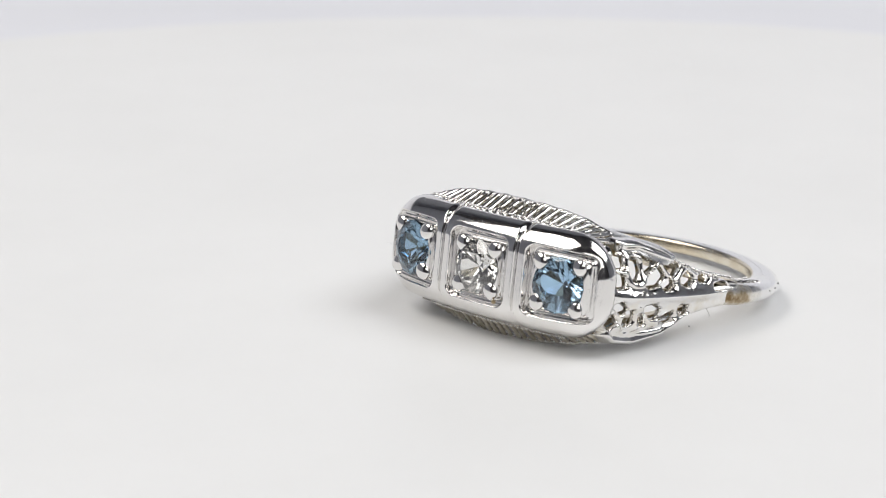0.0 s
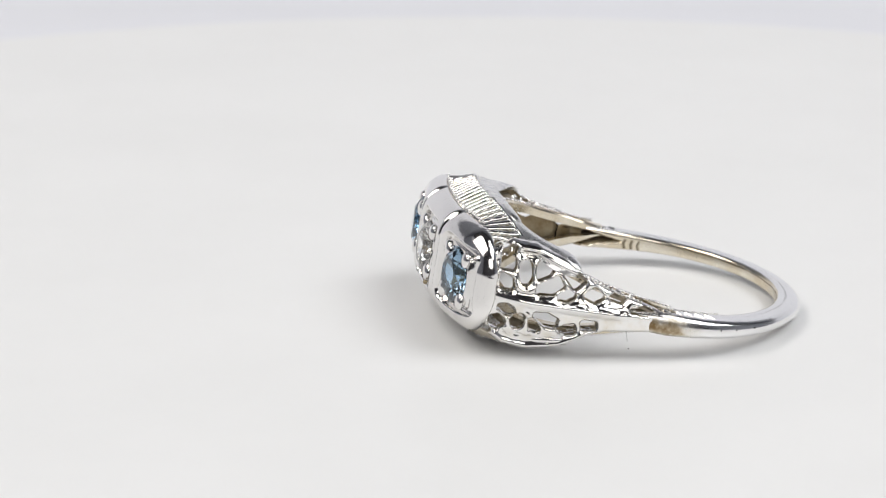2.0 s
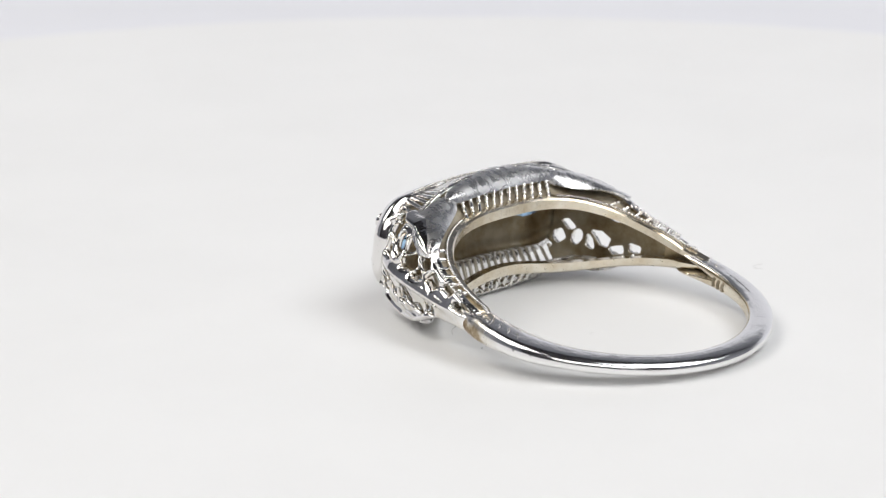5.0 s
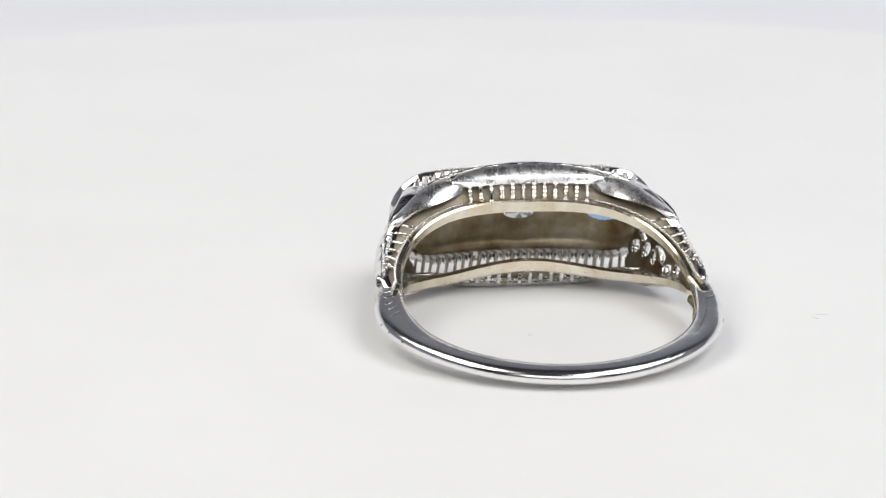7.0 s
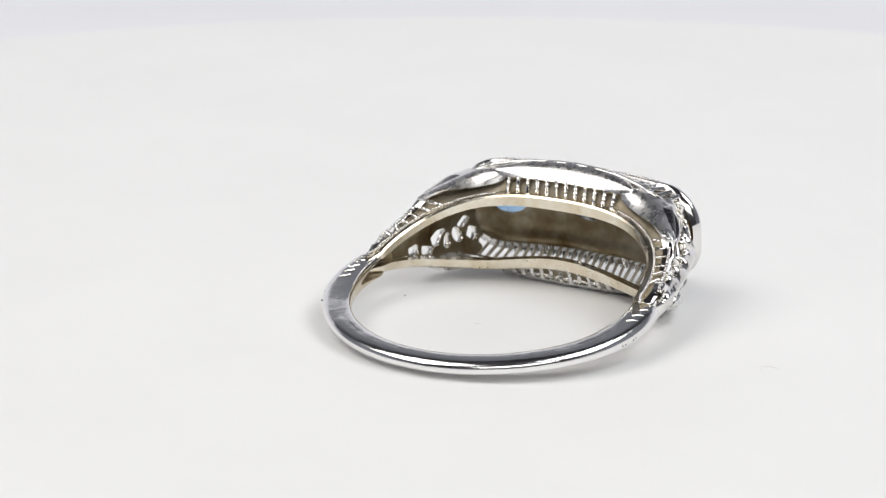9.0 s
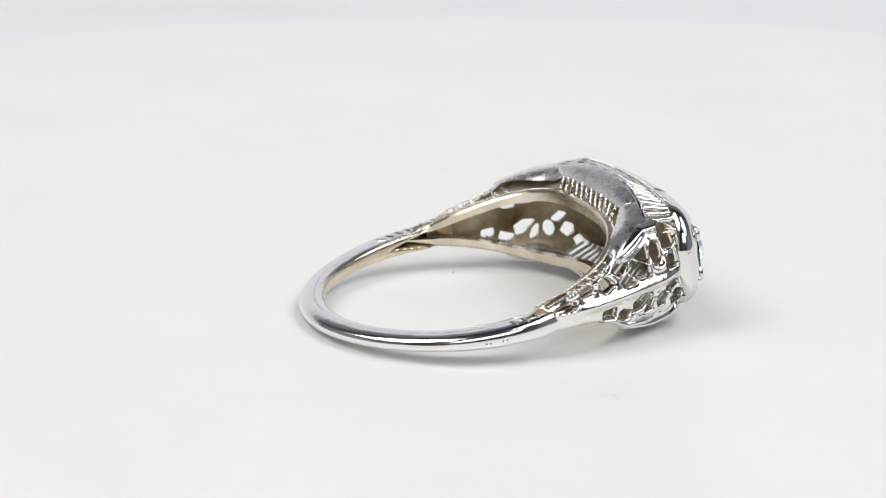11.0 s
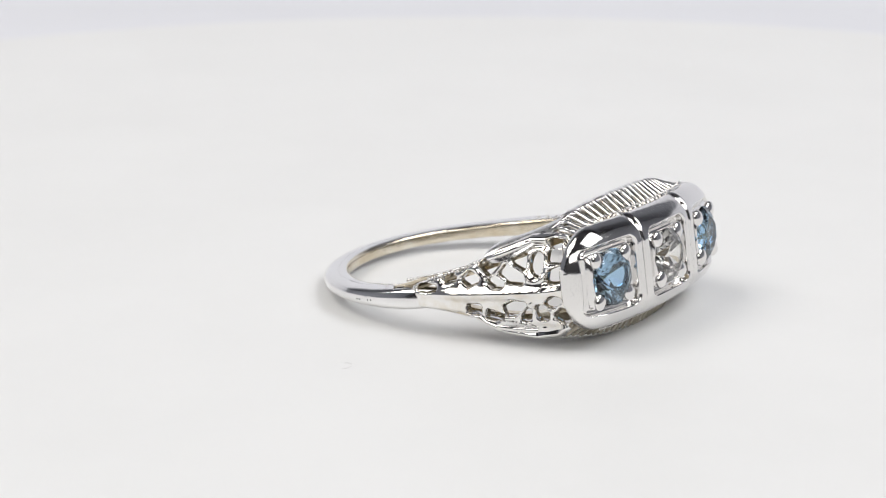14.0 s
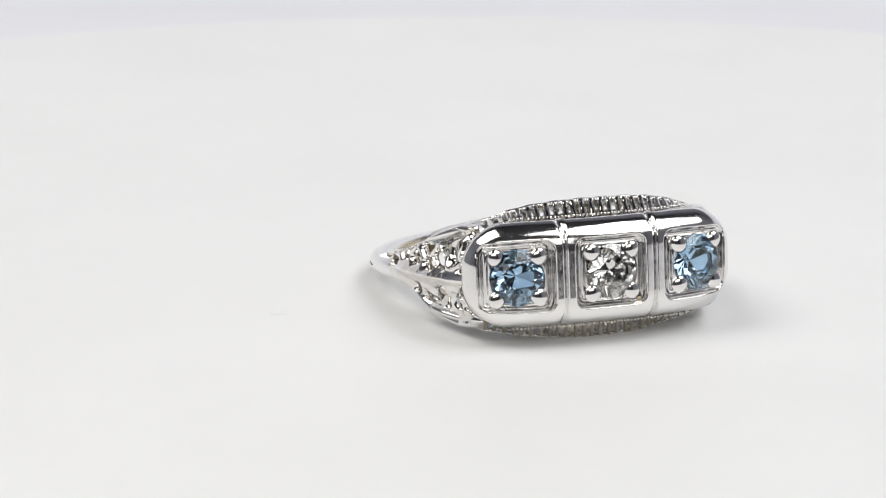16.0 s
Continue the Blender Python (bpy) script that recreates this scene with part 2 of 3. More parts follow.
def turntable():
    """White disc with a rounded edge, a hidden foot, and dust on it."""
    base = new("turntable")
    tagged(base, "plain white glossy turntable disc with a little dust", "turntable")
    prof = [(0, 0), (30, 0), (60, 0), (83, 0)] + [(83 + 12 * math.sin(a), -12 + 12 * math.cos(a)) for a in np.linspace(0.05, 1.45, 14)] + [(95, -11.5), (60, -12), (60, -13.9), (0, -13.9)]
    ang = np.linspace(0, 2 * np.pi, 128, endpoint=False)
    rows = [[(max(r, 0.01) * math.cos(a), max(r, 0.01) * math.sin(a), z) for a in ang] for r, z in prof]
    v, f = sweep(rows)
    part("disc", mesh_of("disc", v, f, [WHITE], sharp=30), base)
    def fibre(points, r, mat):
        v, f = wire(points, r, 5)
        part("lint_fibre", mesh_of("lint_fibre", v, f, [mat]), base, "tiny curled grey lint fibre")
    curl = [(0.75 * math.cos(a) * (1 - 0.08 * a), 0.35 * math.sin(a) * (1 + 0.1 * a), 0.05) for a in np.linspace(3.0, 6.4, 14)]
    fibre([(p[0] + LINT[0], p[1] + LINT[1], p[2]) for p in curl], 0.006, FIBRE)
    fibre([(p[0] * 0.3 + 4.5, p[1] * 0.4 + 2.74, p[2]) for p in curl], 0.006, FIBRE)
    bm = bmesh.new()
    bmesh.ops.create_icosphere(bm, subdivisions=2, radius=0.035 * MM, matrix=Matrix.Translation(Vector((7.71, -2.99, 0.04)) * MM))
    me = bpy.data.meshes.new("speck")
    bm.to_mesh(me)
    bm.free()
    me.materials.append(SPECK)
    part("speck", me, base, "tiny dark speck of dust")
    return base


# ---------------------------------------------------------------- the ring, in millimetres: x to the stones, y across them, z the finger's way
TILT = math.radians(8.4)
CENTRE = (3.156, 2.637)    # of the ring on the turntable
HEADING = math.degrees(math.atan2(-0.777, -0.63))
LINT = (-9.28, 12.0)
LEAN = Matrix.Translation((0, 0, 1.92 * MM)) @ Matrix.Rotation(-TILT, 4, "Y")
SIDE_U = (-2, -0.8, 1, 2, 4, 6, 7, 8, 9, 10)
SIDE_V = (9.35, 9.33, 9.12, 8.98, 8.68, 8.35, 8.07, 7.75, 7.4, 7.0)
SIDE_FIT = np.polyfit(SIDE_U, SIDE_V, 5)


def side_out(u, w):
    """How far out the shoulder's skin lies."""
    return np.polyval(SIDE_FIT, u) - 0.15 * w * w


def face_out(v):
    """The head's face: a shallow arc."""
    return 11.46 - 0.0215 * v * v


def rim_place(phi, outward=0.0):
    """Inner line of the finger hole in plan: flat behind the stones, round elsewhere."""
    a = abs(math.degrees(phi))
    r = 7.86 + outward + max(0, a - 80) * 0.035
    if a < 80:
        r = ((math.cos(phi) / 7.62) ** 2.6 + abs(math.sin(phi) / 7.86) ** 2.6) ** (-1 / 2.6) + outward
    return -0.8 + r * math.cos(phi), r * math.sin(phi)


def rim_height(phi, sign=1):
    a = np.abs(math.degrees(phi) + np.linspace(-11, 11, 9))
    lift = 0.15 * sign * math.exp(-(math.degrees(phi) / 24) ** 2)
    return lift + float(np.mean(np.interp(a, (0, 12, 25, 40, 55, 70, 85, 100), (1.92, 1.95, 2.0, 1.78, 1.2, 0.66, 0.3, 0.0) if sign > 0 else (1.8, 1.88, 2.15, 2.1, 1.5, 0.8, 0.34, 0.0))))


def shank_half(fold):
    """Half of the band's height, fold degrees from the stones."""
    return float(np.interp(fold, (72, 76, 80, 85, 100, 120, 150, 180), (0.48, 0.54, 0.6, 0.62, 0.52, 0.43, 0.41, 0.43)))


def shank_mid(deg):
    return -0.16 - 0.12 * math.exp(-((180 - abs(deg - 180) - 108) / 35) ** 2) - 0.1 * math.exp(-((deg - 272) / 25) ** 2)


def shank(ring):
    rows, slots = [], []
    fine = np.linspace(0, 2 * np.pi, 721)
    for deg in np.linspace(72, 288, 132):
        phi, back = radians(deg), 0.5 - 0.5 * math.cos(math.pi * np.clip((abs(deg - 180) - 106) / -106, 0, 1))
        fold = 180 - abs(deg - 180)
        outer = 9.28 - 0.06 * back - (0.25 * ((90 - fold) / 16) ** 2 if fold < 90 else 0)
        outer += 0.3 * math.exp(-((deg - 104) / 22) ** 2) + 0.12 * math.exp(-((deg - 245) / 22) ** 2)
        half, mid = shank_half(fold), shank_mid(deg)
        n = float(np.interp(fold, (85, 115, 180), (6.5, 5.0, 3.4)))
        c, s = np.cos(fine), np.sin(fine)
        c, s = np.sign(c) * np.abs(c) ** (2 / n), np.sign(s) * np.abs(s) ** (2 / n)
        way = np.concatenate([[0], np.cumsum(np.hypot(np.diff(c), np.diff(s)))])
        at = np.linspace(0, way[-1], 48, endpoint=False)
        row, deep = [], []
        for cc, ss in zip(np.interp(at, way, c), np.interp(at, way, s)):
            # the hollow behind the shoulder runs out to a point on the band's inside
            t = np.clip((101 - 17 * min(1, abs(ss) / 0.8) - fold) / 13, 0, 1)
            inner = 7.83 + (outer - 0.4 - 7.83) * t * t * (3 - 2 * t)
            thick = outer - inner
            r = outer - thick / 2 + cc * thick / 2 - (0.22 * ss * ss if cc > 0 else 0)
            row.append((-0.8 + r * math.cos(phi), r * math.sin(phi), mid + half * ss))
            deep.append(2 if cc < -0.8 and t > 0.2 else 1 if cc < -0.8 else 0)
        rows.append(row)
        slots += deep
    v, f = sweep(rows)
    slots = slots[:len(f) - 2] + [0, 0]
    ob = part("shank", mesh_of("shank", v, f, [STAINED, CREAM, WORN_SHADED], slots, sharp=60), ring, "polished white gold shank with a brown stain", LEAN)
    def pit_out(deg):
        return 9.24 + 0.3 * math.exp(-((deg - 104) / 22) ** 2) + 0.12 * math.exp(-((deg - 245) / 22) ** 2)

    # casting pits on the outer face, and the worn stamp inside, which cannot be read
    for deg, w in ((254.2, -0.41), (255.6, -0.42), (259.6, -0.41), (261.0, -0.4), (103, -0.2), (109, -0.18), (117, -0.13)):
        phi = radians(deg)
        bm = bmesh.new()
        bmesh.ops.create_uvsphere(bm, u_segments=8, v_segments=6, radius=0.055 * MM)
        bm.transform(Matrix.Translation(Vector(((-0.8 + pit_out(deg) * math.cos(phi)), pit_out(deg) * math.sin(phi), w)) * MM))
        me = bpy.data.meshes.new("pit")
        bm.to_mesh(me)
        bm.free()
        me.materials.append(SPECK)
        part("pit", me, ob, "tiny dark casting pit")
    # milgrain that runs out along the band's upper inner edge, and the engraved ticks beside it
    bm = bmesh.new()
    for deg in list(np.arange(80, 108, 1.15)) + list(np.arange(252, 280, 1.15)):
        fold = 180 - abs(deg - 180)
        r, z = 8.12 - 0.008 * (fold - 80), shank_mid(deg) + shank_half(fold) - 0.01
        at = Vector((-0.8 + r * math.cos(radians(deg)), r * math.sin(radians(deg)), z)) * MM
        bmesh.ops.create_icosphere(bm, subdivisions=1, radius=(0.095 - 0.0018 * (fold - 80)) * MM, matrix=Matrix.Translation(at))
    for fc in bm.faces:
        fc.smooth = True
    me = bpy.data.meshes.new("milgrain")
    bm.to_mesh(me)
    bm.free()
    me.materials.append(GOLD)
    tagged(part("milgrain", me, ob, "fine beaded milgrain edge"), kind="stuff")
    for deg in (84, 88, 92, 96, 100, 264, 268, 272):
        z = shank_mid(deg) + shank_half(180 - abs(deg - 180))
        pts = [(-0.8 + r * math.cos(radians(deg + d)), r * math.sin(radians(deg + d)), z + 0.005) for r, d in ((8.45, 0), (8.75, 1.4), (9.0, 1.9))]
        v, f = wire(pts, (0.07, 0.06, 0.02), 6)
        part("engraved_tick", mesh_of("engraved_tick", v, f, [CAST]), ob, "small engraved tick")
    for k, deg in enumerate((253.2, 256.2, 259.2)):
        pts = [(-0.8 + 7.82 * math.cos(radians(deg + d)), 7.82 * math.sin(radians(deg + d)), w - 0.45) for d, w in ((0, -0.26), (0.7, 0.0), (0.1, 0.26))]
        v, f = wire(pts, 0.085, 6, up=(1, 0, 0))
        part("stamp_mark", mesh_of("stamp_mark", v, f, [TAN]), ob, "worn illegible stamp mark")


def shoulder_panel(ring, side, lower):
    """One pierced filigree wall of a shoulder: upper or lower half meet at the ridge."""
    upper = [[(8.72, 2.2), (8.15, 2.2), (8.1, 2.6), (8.65, 2.6)], [(8.75, 1.45), (8.1, 1.5), (8.1, 2.0), (8.7, 1.98)], [(8.75, 0.5), (8.15, 0.52), (8.2, 1.0), (8.72, 1.2)],
             [(6.95, 1.15), (6.95, 1.9), (6.62, 2.1), (6.05, 1.95), (6.3, 1.5)], [(7.0, 0.5), (7.0, 0.82), (5.75, 1.5), (5.45, 1.05), (5.95, 0.62)],
             [(5.85, 0.45), (5.3, 0.85), (4.95, 0.65), (5.3, 0.45)], [(5.55, 1.6), (5.0, 1.9), (4.45, 1.45), (4.95, 0.95)],
             [(4.45, 0.72), (3.85, 0.5), (3.45, 0.75), (3.9, 1.2)], [(3.1, 0.8), (2.5, 0.68), (2.3, 0.92), (2.75, 1.06)],
             [(2.0, 0.3), (1.3, 0.2), (0.75, 0.28), (1.2, 0.5)]]
    under = [[(8.7, 0.5), (8.4, 0.38), (7.85, 0.75), (8.2, 0.88)], [(8.95, 1.2), (8.6, 1.02), (8.22, 1.45), (8.5, 1.78), (8.88, 1.6)],
             [(9.15, 1.85), (8.85, 2.0), (8.9, 2.25), (9.15, 2.2)], [(7.05, 0.9), (6.7, 1.15), (6.45, 1.6), (6.85, 1.5)],
             [(6.98, 0.6), (6.3, 0.52), (5.6, 0.82), (5.62, 1.3), (6.15, 1.25)], [(5.55, 1.3), (4.75, 0.98), (4.6, 1.25), (5.3, 1.5)],
             [(4.4, 0.7), (3.65, 0.72), (3.6, 0.98), (4.3, 1.05)]]
    holes, sign = (under, -1) if lower else (upper, 1)

    def top(u):
        if lower:
            return np.interp(u, (0.3, 2.0, 2.7, 3.3, 4.0, 4.75, 5.5, 7.0, 8.2, 9.3), (0.74, 0.95, 1.05, 1.14, 1.45, 1.98, 2.42, 2.85, 2.72, 1.9))
        return np.interp(u, (0.3, 1, 2.5, 3.6, 4.4, 4.75, 5.5, 7.0, 8.2, 9.3), (0.42, 0.66, 1.0, 1.36, 1.7, 2.0, 2.42, 2.9, 2.9, 2.3))

    def solid(u, w):
        s = np.minimum(top(u) - w, w + 0.02)
        for h in holes:
            p = np.asarray(h)
            s = np.minimum(s, polygon_sdf(u, w, p.mean(0) + (p - p.mean(0)) * 0.73) - 0.14)
        s = np.minimum(s, ellipse_sdf(u, w, 7.6 if lower else 7.52, 1.2 if lower else 1.42, 0.34, 0.46 if lower else 0.6))
        return s

    def place(u, w, h):
        v = side_out(u, w) + h + 0.1 * side * np.clip((u - 4) / 3, 0, 1) - 0.36 * np.clip((1.3 - u) / 1.0, 0, 1) ** 2
        return np.stack([u, side * v, sign * w], 1)

    def front(u, w, s):
        s = np.where(w < 0.1, np.maximum(s, 0.3), s)         # no rounding along the ridge
        ends = np.clip((u - 0.5) / 2.5, 0, 1)
        ridge = 0.3 * np.exp(-(w / 0.3) ** 2) * ends * np.clip((9.1 - u) / 1.3, 0, 1)
        edge = top(u) - w
        lip = (0.34 if lower else 0.26) * np.exp(-((edge - 0.22) / 0.24) ** 2) * np.clip((u - 3.2) / 2, 0, 1)
        hollow = -0.16 * np.exp(-((w - (2.0 if lower else 2.35)) / 0.16) ** 2 - ((u - 7.35) / 0.55) ** 2)
        petal = 0.1 * np.exp(-((np.hypot((u - 7.55) * 1.1, w - 1.35) - 0.75) / 0.13) ** 2)       # a raised ring round the oval
        return place(u, w, dome(s, 0.24) * 1.25 + ridge + lip + hollow + petal)

    def back(u, w, s):
        return place(u, w, np.full(u.shape, -0.5))

    me = relief("shoulder_panel", (0.3, 9.25, -0.02, 3.0), 0.055, solid, front, back, [CAST, WORN_SHADED])
    part("shoulder_panel", me, ring, "pierced filigree shoulder with petal-shaped openings", LEAN)


STONES = (-5.1, 0.0, 5.1)
RISE = 0.30                # the head sits a little off the middle of the band


def head(ring):
    """The smooth bezel plate with three square wells and two upright grooves."""
    hv, hw, corner = 7.68, 2.86, 2.25

    def box(X, Y, a, b, r):
        dx, dy = np.abs(X) - (a - r), np.abs(Y) - (b - r)
        return -(np.hypot(np.maximum(dx, 0), np.maximum(dy, 0)) + np.minimum(np.maximum(dx, dy), 0) - r)

    def ease(t):
        t = np.clip(t, 0, 1)
        return t * t * (3 - 2 * t)

    def end_drop(v):
        return 0.88 - 0.22 * np.clip((np.abs(v) - 5.2) / 2.2, 0, 1)

    def narrow(v):
        return 1 - 0.09 * np.clip((np.abs(v) - 4.2) / 3.3, 0, 1) ** 2

    def solid(v, w):
        s = box(v, w, hv, hw, corner)
        for c in STONES:
            s = np.minimum(s, np.hypot(v - c, w) - 1.4)
        return s

    def front(v, w, s):
        h = dome(box(v, w, hv, hw, corner), 1.6) * end_drop(v)
        for c in STONES:
            b = box(v - c, w, 2.05, 1.95, 0.6)
            r = np.hypot(v - c, w)
            well = -0.56 * ease(b / 0.22) + 0.16 * ease((b - 0.3) / 0.12) - 0.1 * ease((b - 0.46) / 0.12)
            well = well + 0.4 * ease((2.15 - r) / 0.6) * ease((b - 0.46) / 0.14)
            h = np.where(b > 0, h * (1 - ease(b / 0.3)) + well, h)
        for g in (-2.55, 2.55):
            d = np.abs(v - g)
            h = h - 0.24 * ease(1 - d / (0.15 + 0.22 * np.clip((np.abs(w) - 1.9) / 0.8, 0, 1)))
        return np.stack([face_out(v) + h, v, w * narrow(v) + RISE], 1)

    def back(v, w, s):
        u = face_out(v) - 0.95 + 0.15 * np.clip((np.abs(v) - 5.2) / 2.2, 0, 1) + 0.5 * dome(box(v, w, hv, hw, corner), 1.6) * end_drop(v)
        v, w = v * 0.96, w * 0.79 * narrow(v)
        for c in STONES:
            r = np.hypot(v - c * 0.96, w)
            k = np.where(r < 2.0, (0.62 + np.maximum(r - 1.12, 0) * 1.38 / 0.88) / np.maximum(r, 0.1), 1.0)
            v, w = c * 0.96 + (v - c * 0.96) * k, w * k
        return np.stack([u, v, w + RISE], 1)

    me = relief("bezel_plate", (-7.74, 7.74, -3.0, 3.0), 0.045, solid, front, back, [GOLD, WORN_SHADED])
    plate = part("bezel_plate", me, ring, "polished plate with three square wells", LEAN)
    # bead prongs at the stones' corners
    bm = bmesh.new()
    bmesh.ops.create_uvsphere(bm, u_segments=16, v_segments=10, radius=0.46 * MM)
    bm.transform(Matrix.Diagonal((0.56, 1, 1, 1)))
    for f in bm.faces:
        f.smooth = True
    bead = bpy.data.meshes.new("prong")
    bm.to_mesh(bead)
    bm.free()
    bead.materials.append(GOLD)
    for c in STONES:
        for a in (45, 135, 225, 315):
            v, w = c + 1.54 * math.cos(radians(a)), 1.54 * math.sin(radians(a))
            part("prong", bead, plate, "", Matrix.Translation(Vector((float(face_out(v)) - 0.13, v, w + RISE)) * MM) @ Matrix.Rotation(radians(a), 4, "X") @ Matrix.Diagonal((1, 1.15, 1, 1)))
    bm = bmesh.new()
    bmesh.ops.create_uvsphere(bm, u_segments=10, v_segments=8, radius=0.13 * MM)
    me = bpy.data.meshes.new("pit")
    bm.to_mesh(me)
    bm.free()
    me.materials.append(WORN_SHADED)
    part("pit", me, plate, "small dark pit beside the diamond", Matrix.Translation(Vector((11.42, 1.5, -1.3)) * MM))
    return plate


def brilliant(name, mat, radius):
    """A round brilliant-cut stone, table towards +x."""
    def loop(r, x, n, turn):
        return [(x, r * math.cos(2 * math.pi * (i + turn) / n), r * math.sin(2 * math.pi * (i + turn) / n)) for i in range(n)]
    pts = loop(radius * 0.56, 0.42, 8, 0.5) + loop(radius * 0.80, 0.25, 8, 0) + loop(radius, 0.03, 16, 0) + loop(radius, -0.04, 16, 0) \
        + loop(radius * 0.5, -0.76, 8, 0.5) + [(-1.36, 0, 0)]
    bm = bmesh.new()
    for p in pts:
        bm.verts.new(Vector(p) * MM)
    bmesh.ops.convex_hull(bm, input=bm.verts)
    bmesh.ops.dissolve_limit(bm, angle_limit=radians(1.5), verts=bm.verts, edges=bm.edges)
    bmesh.ops.recalc_face_normals(bm, faces=bm.faces)
    me = bpy.data.meshes.new(name)
    bm.to_mesh(me)
    bm.free()
    me.materials.append(mat)
    return me


def leaf(name, curve, width, normal, bulge, parent, label):
    """A polished lens-shaped band along a curve, pointed at both ends."""
    p = np.asarray(curve)
    way = np.gradient(p, axis=0)
    way /= np.linalg.norm(way, axis=1)[:, None]
    nor = np.broadcast_to(np.asarray(normal, float), p.shape)
    side = np.cross(way, nor)
    side /= np.linalg.norm(side, axis=1)[:, None]
    up = np.cross(side, way)
    rows, t = [], np.linspace(0, 1, len(p))
    for i in range(len(p)):
        wd = 0.5 * width * max(math.sin(math.pi * t[i]), 0.02) ** 0.32
        top = [p[i] + side[i] * wd * s + up[i] * bulge * (1 - s * s) for s in np.linspace(-1, 1, 11)]
        low = [p[i] + side[i] * wd * s * 0.9 - up[i] * 0.12 for s in np.linspace(1, -1, 5)]
        rows.append(top + low)
    v, f = sweep(rows)
    return part(name, mesh_of(name, v, f, [BRUSHED], sharp=55), parent, label, LEAN)


def bar(name, a, b, r, parent, mat, bead=0.2):
    """A thin bar with a beaded, uneven edge."""
    a, b = np.asarray(a, float), np.asarray(b, float)
    n = max(5, int(np.linalg.norm(b - a) / (r * 0.75)) | 1)
    pts = [a + (b - a) * t for t in np.linspace(0, 1, n)]
    v, f = wire(pts, [r * (1 + 0.7 * bead if i % 2 else 1 - 1.3 * bead) * random.uniform(0.9, 1.1) for i in range(n)], 8)
    return part(name, mesh_of(name, v, f, [mat]), parent, "", LEAN)


def top_of(v, sign):
    """The gallery's crest: an arch on the upper side, flatter where the ring lies on the disc."""
    return 3.82 - 0.012 * v * v - 0.0004 * v ** 4 if sign > 0 else -3.5 + 0.02 * v * v


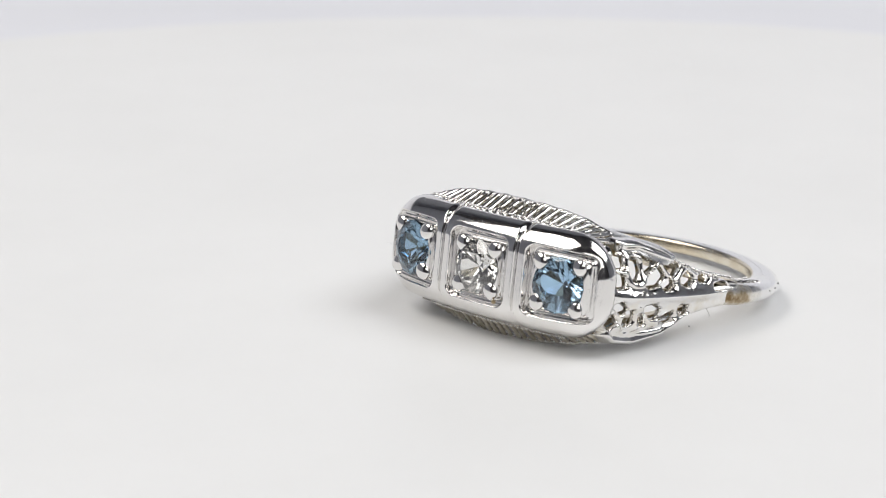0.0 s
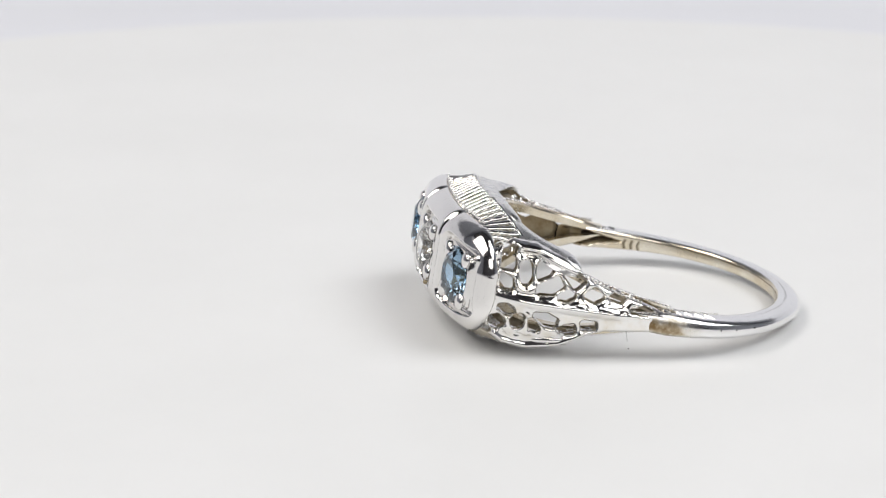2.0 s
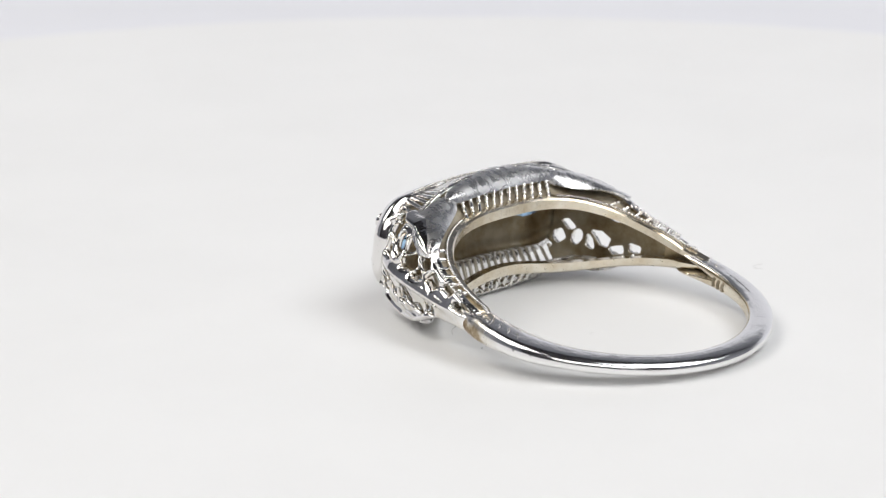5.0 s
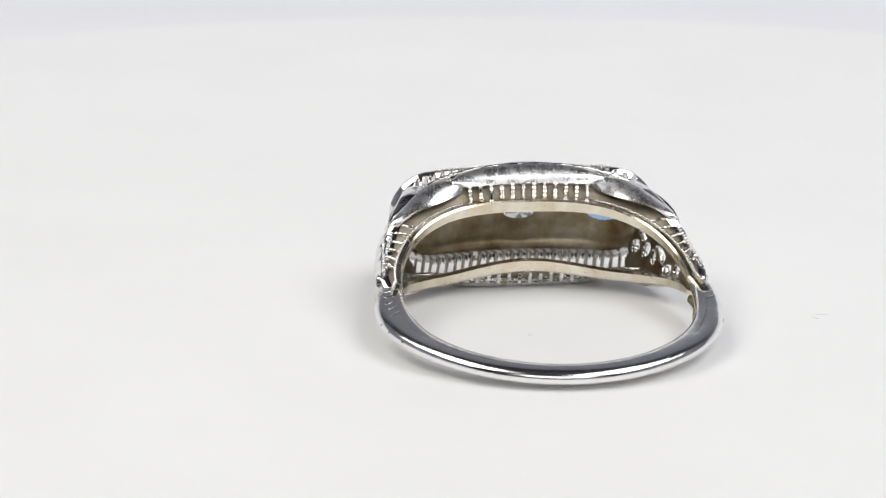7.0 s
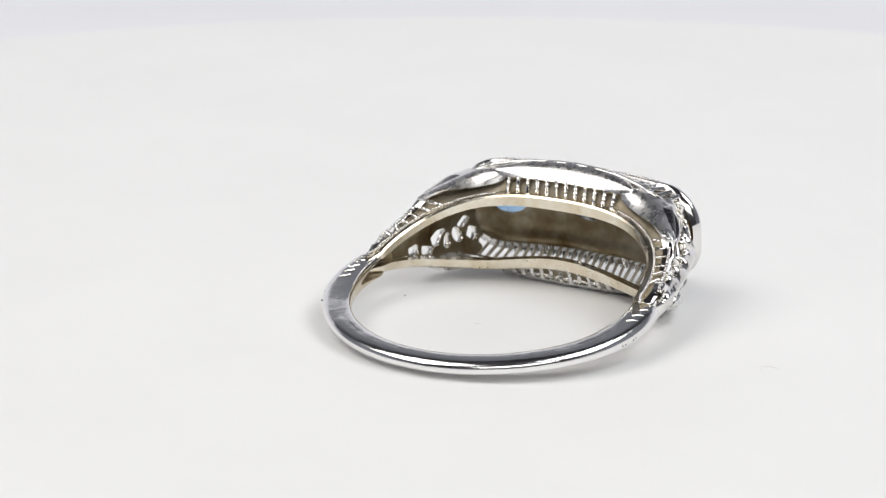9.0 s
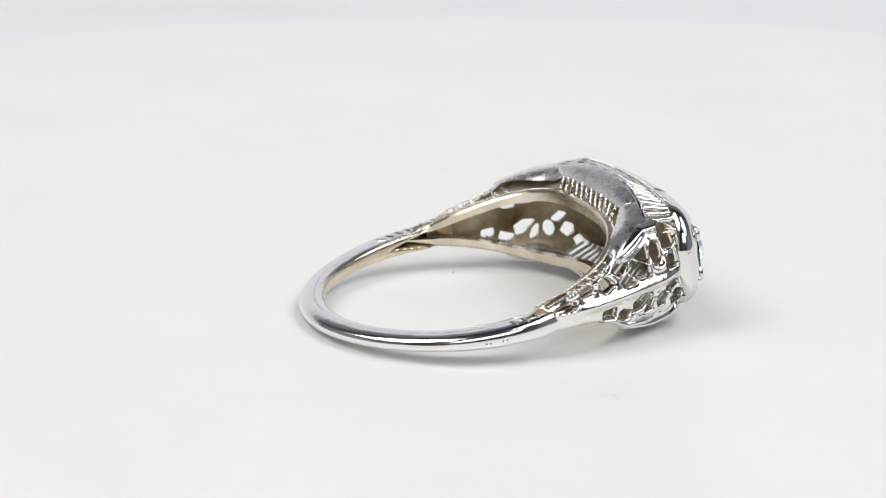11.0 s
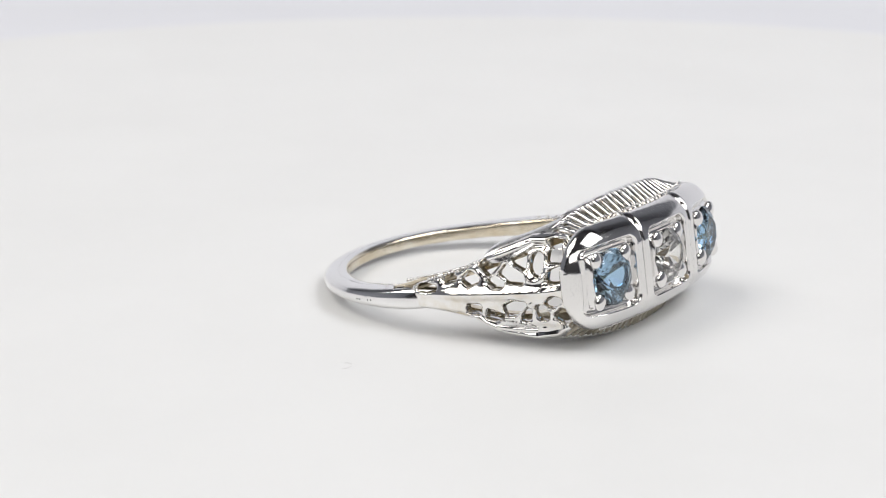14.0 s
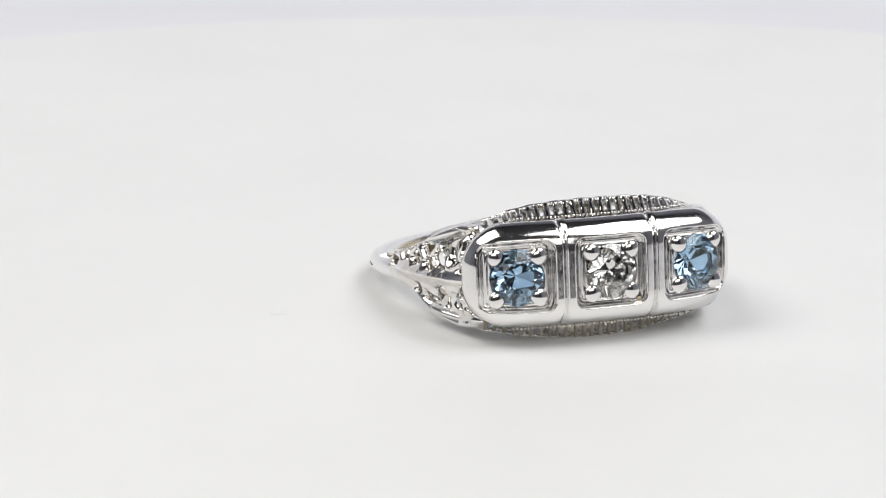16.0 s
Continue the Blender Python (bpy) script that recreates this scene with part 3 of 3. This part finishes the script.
def gallery(ring, sign):
    """What closes the head towards one side of the finger: rim, bars, polished leaves, slanting hatch bars."""
    rows, beads = [], []
    for deg in np.linspace(-91, 91, 130):
        phi = radians(deg)
        h, (iu, iv), (ou, ov) = rim_height(phi, sign), rim_place(phi), rim_place(phi, 0.5)
        k = (0.25 + 0.1 * math.exp(-(deg / 40) ** 2)) * float(np.interp(abs(deg), (76, 91), (1, 0.3)))
        q = [(iu, iv, h - k), (iu, iv, h + k - 0.1), (0.8 * iu + 0.2 * ou, 0.8 * iv + 0.2 * ov, h + k), (ou, ov, h + k + 0.05), (ou, ov, h - k + 0.05)]
        rows.append([(x, y, sign * z) for x, y, z in q])
    v, f = sweep(rows)
    rim = part("rim", mesh_of("rim", v, f, [CREAM], sharp=35), ring, "cream-coloured inner rim of the finger hole", LEAN)
    # milgrain: a row of beads on the rim's outer edge over the shoulders
    bm = bmesh.new()
    for s in (-1, 1):
        for deg in np.arange(27, 87, 1.25):
            phi = radians(deg * s)
            u, w = rim_place(phi, 0.42)
            bmesh.ops.create_icosphere(bm, subdivisions=1, radius=0.1 * MM, matrix=Matrix.Translation(Vector((u, w, sign * (rim_height(phi, sign) + 0.31))) * MM))
    for fc in bm.faces:
        fc.smooth = True
    me = bpy.data.meshes.new("milgrain")
    bm.to_mesh(me)
    bm.free()
    me.materials.append(GOLD)
    tagged(part("milgrain", me, rim, "fine beaded milgrain edge"), kind="stuff")
    # the web under the bars, from the rim out to the band and the shoulders
    skin = []
    for deg in np.linspace(-90, 90, 90):
        phi = radians(deg)
        (iu, iv), h = rim_place(phi, 0.2), rim_height(phi, sign)
        uo = iu + 0.55
        wo = float(np.interp(uo, (-0.5, 0.3, 1, 2.5, 3.6, 4.4, 5.5, 7), (0.05, 0.22, 0.42, 0.78, 1.12, 1.45, 2.1, 2.4)))
        side = np.array([uo, math.copysign(float(side_out(uo, wo)) - 0.3, iv), sign * wo])
        mid = np.array([7.55, iv * 1.03, top_of(iv, sign) - 0.75 * sign])
        k = np.clip((abs(iv) - 3.6) / 2.2, 0, 1)
        out, inn = side * k + mid * (1 - k), np.array([iu, iv, sign * h])
        down = np.array([0, 0, -0.12 * sign])
        skin.append([inn, (inn + out) / 2 - down * 0.6, out, out + down, (inn + out) / 2 + down * 0.4, inn + down])
    v, f = sweep(skin)
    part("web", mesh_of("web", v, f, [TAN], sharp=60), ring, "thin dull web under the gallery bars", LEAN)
    # upright bars behind the stones
    for v in np.linspace(-3.3, 3.3, 12):
        phi = math.atan2(v, 7.4)
        u, _ = rim_place(phi, 0.35)
        bar("gallery_bar", (u, v, sign * (rim_height(phi, sign) + 0.15)), (7.4, v * 1.02, top_of(v, sign) - 0.5 * sign), 0.145, ring, CAST)
    band = [(8.05 - 0.026 * v * v * (1 if sign > 0 else 0.8), v, top_of(v, sign) - 0.2 * sign) for v in np.linspace(-4.3, 4.3, 41)]
    leaf("polished_band", band, 1.65, (-0.42, 0, 0.9 * sign), 0.2, ring,
         "scratched lens-shaped band behind the stones")
    rise = 3.1 if sign > 0 else 2.7
    for s in (-1, 1):
        path = bezier((7.7, 3.7 * s, sign * rise), (7.35, 6.45 * s, sign * (rise - 0.25)), (4.85, 7.95 * s, sign * 1.85), 33)
        blade = leaf("polished_leaf", path, 1.95, np.linspace((-0.42, 0.05 * s, 0.9 * sign), (-0.25, 0.85 * s, 0.5 * sign), 33), 0.3, ring, "scratched leaf on the shoulder's edge")
        # rolled outer edge of the leaf
        side = np.array([0.46, 0.56 * s, -0.02 * sign])
        v, f = wire([p + side * math.sin(math.pi * t) ** 0.5 for p, t in zip(path, np.linspace(0.02, 0.98, 33))], 0.13 + 0.06 * np.sin(np.linspace(0, math.pi, 33)), 10)
        part("rolled_edge", mesh_of("rolled_edge", v, f, [GOLD]), blade, "polished rolled edge")
        for u0, deg in ((5.1, 47), (4.5, 52), (3.9, 57), (3.3, 62), (2.7, 67), (2.1, 72)):
            phi = radians(deg * s)
            a, b = rim_place(phi, 0.4)
            w = float(np.interp(u0, (2, 3.6, 5.1), (0.95, 1.3, 1.9) if sign > 0 else (0.85, 1.0, 1.7)))
            bar("shoulder_bar", (a, b, sign * (rim_height(phi, sign) + 0.1)), (u0, s * (float(side_out(u0, w)) - 0.25), sign * w), 0.15, ring, CAST)
    rail = [((8.72 if sign > 0 else 9.03) - 0.026 * v * v - 0.1, v, top_of(v, sign) + 0.05 * sign) for v in np.linspace(-6.3, 6.3, 50)]
    v, f = wire(rail, 0.11 + 0.02 * np.sin(np.linspace(0, 60, 50)), 8)
    part("crest_rail", mesh_of("crest_rail", v, f, [CAST]), ring, "thin rail along the gallery's crest", LEAN)
    # beaded lines: along the crest, along the shoulders' upper edge, and where the hatch meets the plate
    bm = bmesh.new()
    for v in np.arange(-6.38, 6.39, 0.29):
        at = Vector(((8.72 if sign > 0 else 9.03) - 0.026 * v * v, v, top_of(v, sign))) * MM
        bmesh.ops.create_icosphere(bm, subdivisions=2, radius=((0.13 if sign > 0 else 0.1) + 0.03 * random.random()) * MM, matrix=Matrix.Translation(at))
    for s in (-1, 1):
        for u in np.arange(1.5, 4.6, 0.2) if sign > 0 else ():
            w = float(np.interp(u, (1, 2.5, 3.6, 4.4), (0.7, 1.04, 1.38, 1.7)))
            at = Vector((u, s * (float(side_out(u, w)) - 0.14), sign * w)) * MM
            bmesh.ops.create_icosphere(bm, subdivisions=1, radius=(0.09 + 0.03 * random.random()) * MM, matrix=Matrix.Translation(at))
    for v in np.arange(-5.0, 5.01, 0.2):
        at = Vector((float(face_out(v)) - 1.38, v, sign * 2.95 + RISE)) * MM
        bmesh.ops.create_icosphere(bm, subdivisions=1, radius=0.08 * MM, matrix=Matrix.Translation(at))
    for fc in bm.faces:
        fc.smooth = True
    me = bpy.data.meshes.new("milgrain")
    bm.to_mesh(me)
    bm.free()
    me.materials.append(GOLD)
    tagged(part("milgrain", me, ring, "fine beaded milgrain edge", LEAN), kind="stuff")
    # hatch bars between the plate and an outer wire
    for v in np.arange(-6.4, 6.3, 0.5 if sign > 0 else 0.48):
        e = v + 0.28 + random.uniform(-0.07, 0.07)
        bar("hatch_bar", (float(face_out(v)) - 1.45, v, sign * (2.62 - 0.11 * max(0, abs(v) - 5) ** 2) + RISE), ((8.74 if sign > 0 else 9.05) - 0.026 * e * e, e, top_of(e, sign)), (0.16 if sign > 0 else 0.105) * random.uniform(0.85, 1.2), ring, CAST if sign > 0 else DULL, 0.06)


def jewel_ring():
    ring = new("filigree_ring")
    tagged(ring, "antique white gold filigree ring with two blue stones and a diamond", "ring")
    shank(ring)
    for s in (-1, 1):
        for lower in (False, True):
            shoulder_panel(ring, s, lower)
    head(ring)
    blue, clear = brilliant("aquamarine", BLUE, 1.54), brilliant("diamond", CLEAR, 1.5)
    for c in STONES:
        turn = Matrix.Rotation(math.atan(-0.033 * c) * -1, 4, "Z")
        m = LEAN @ Matrix.Translation(Vector((float(face_out(c)) - 0.16, c, RISE)) * MM) @ turn
        part("diamond" if c == 0 else "aquamarine", clear if c == 0 else blue, ring,
             "round brilliant-cut clear diamond" if c == 0 else "round brilliant-cut blue aquamarine", m)
    for sign in (1, -1):
        gallery(ring, sign)
    v, f = wire(bezier((1.9, 8.55, -1.0), (2.0, 8.9, -1.15), (1.85, 8.75, -1.4), 8), 0.014, 5)
    part("lint_fibre", mesh_of("lint_fibre", v, f, [FIBRE]), ring, "tiny fibre caught under the shoulder", LEAN)
    return ring


studio()
disc = turntable()
ring = jewel_ring()


def motions():
    """The turntable turns clockwise, seen from above, at one even speed; the ring rides on it."""
    times = [i * 0.5 for i in range(33)]
    walk(disc, [(t, pose(0, 0, -0.25 * MM, 0, 0, SPEED * t)) for t in times])
    seat = pose(CENTRE[0] * MM, CENTRE[1] * MM, 0, 0, 0, HEADING)
    walk(ring, [(t, pose(0, 0, 0, 0, 0, SPEED * t) @ seat) for t in times])


motions()
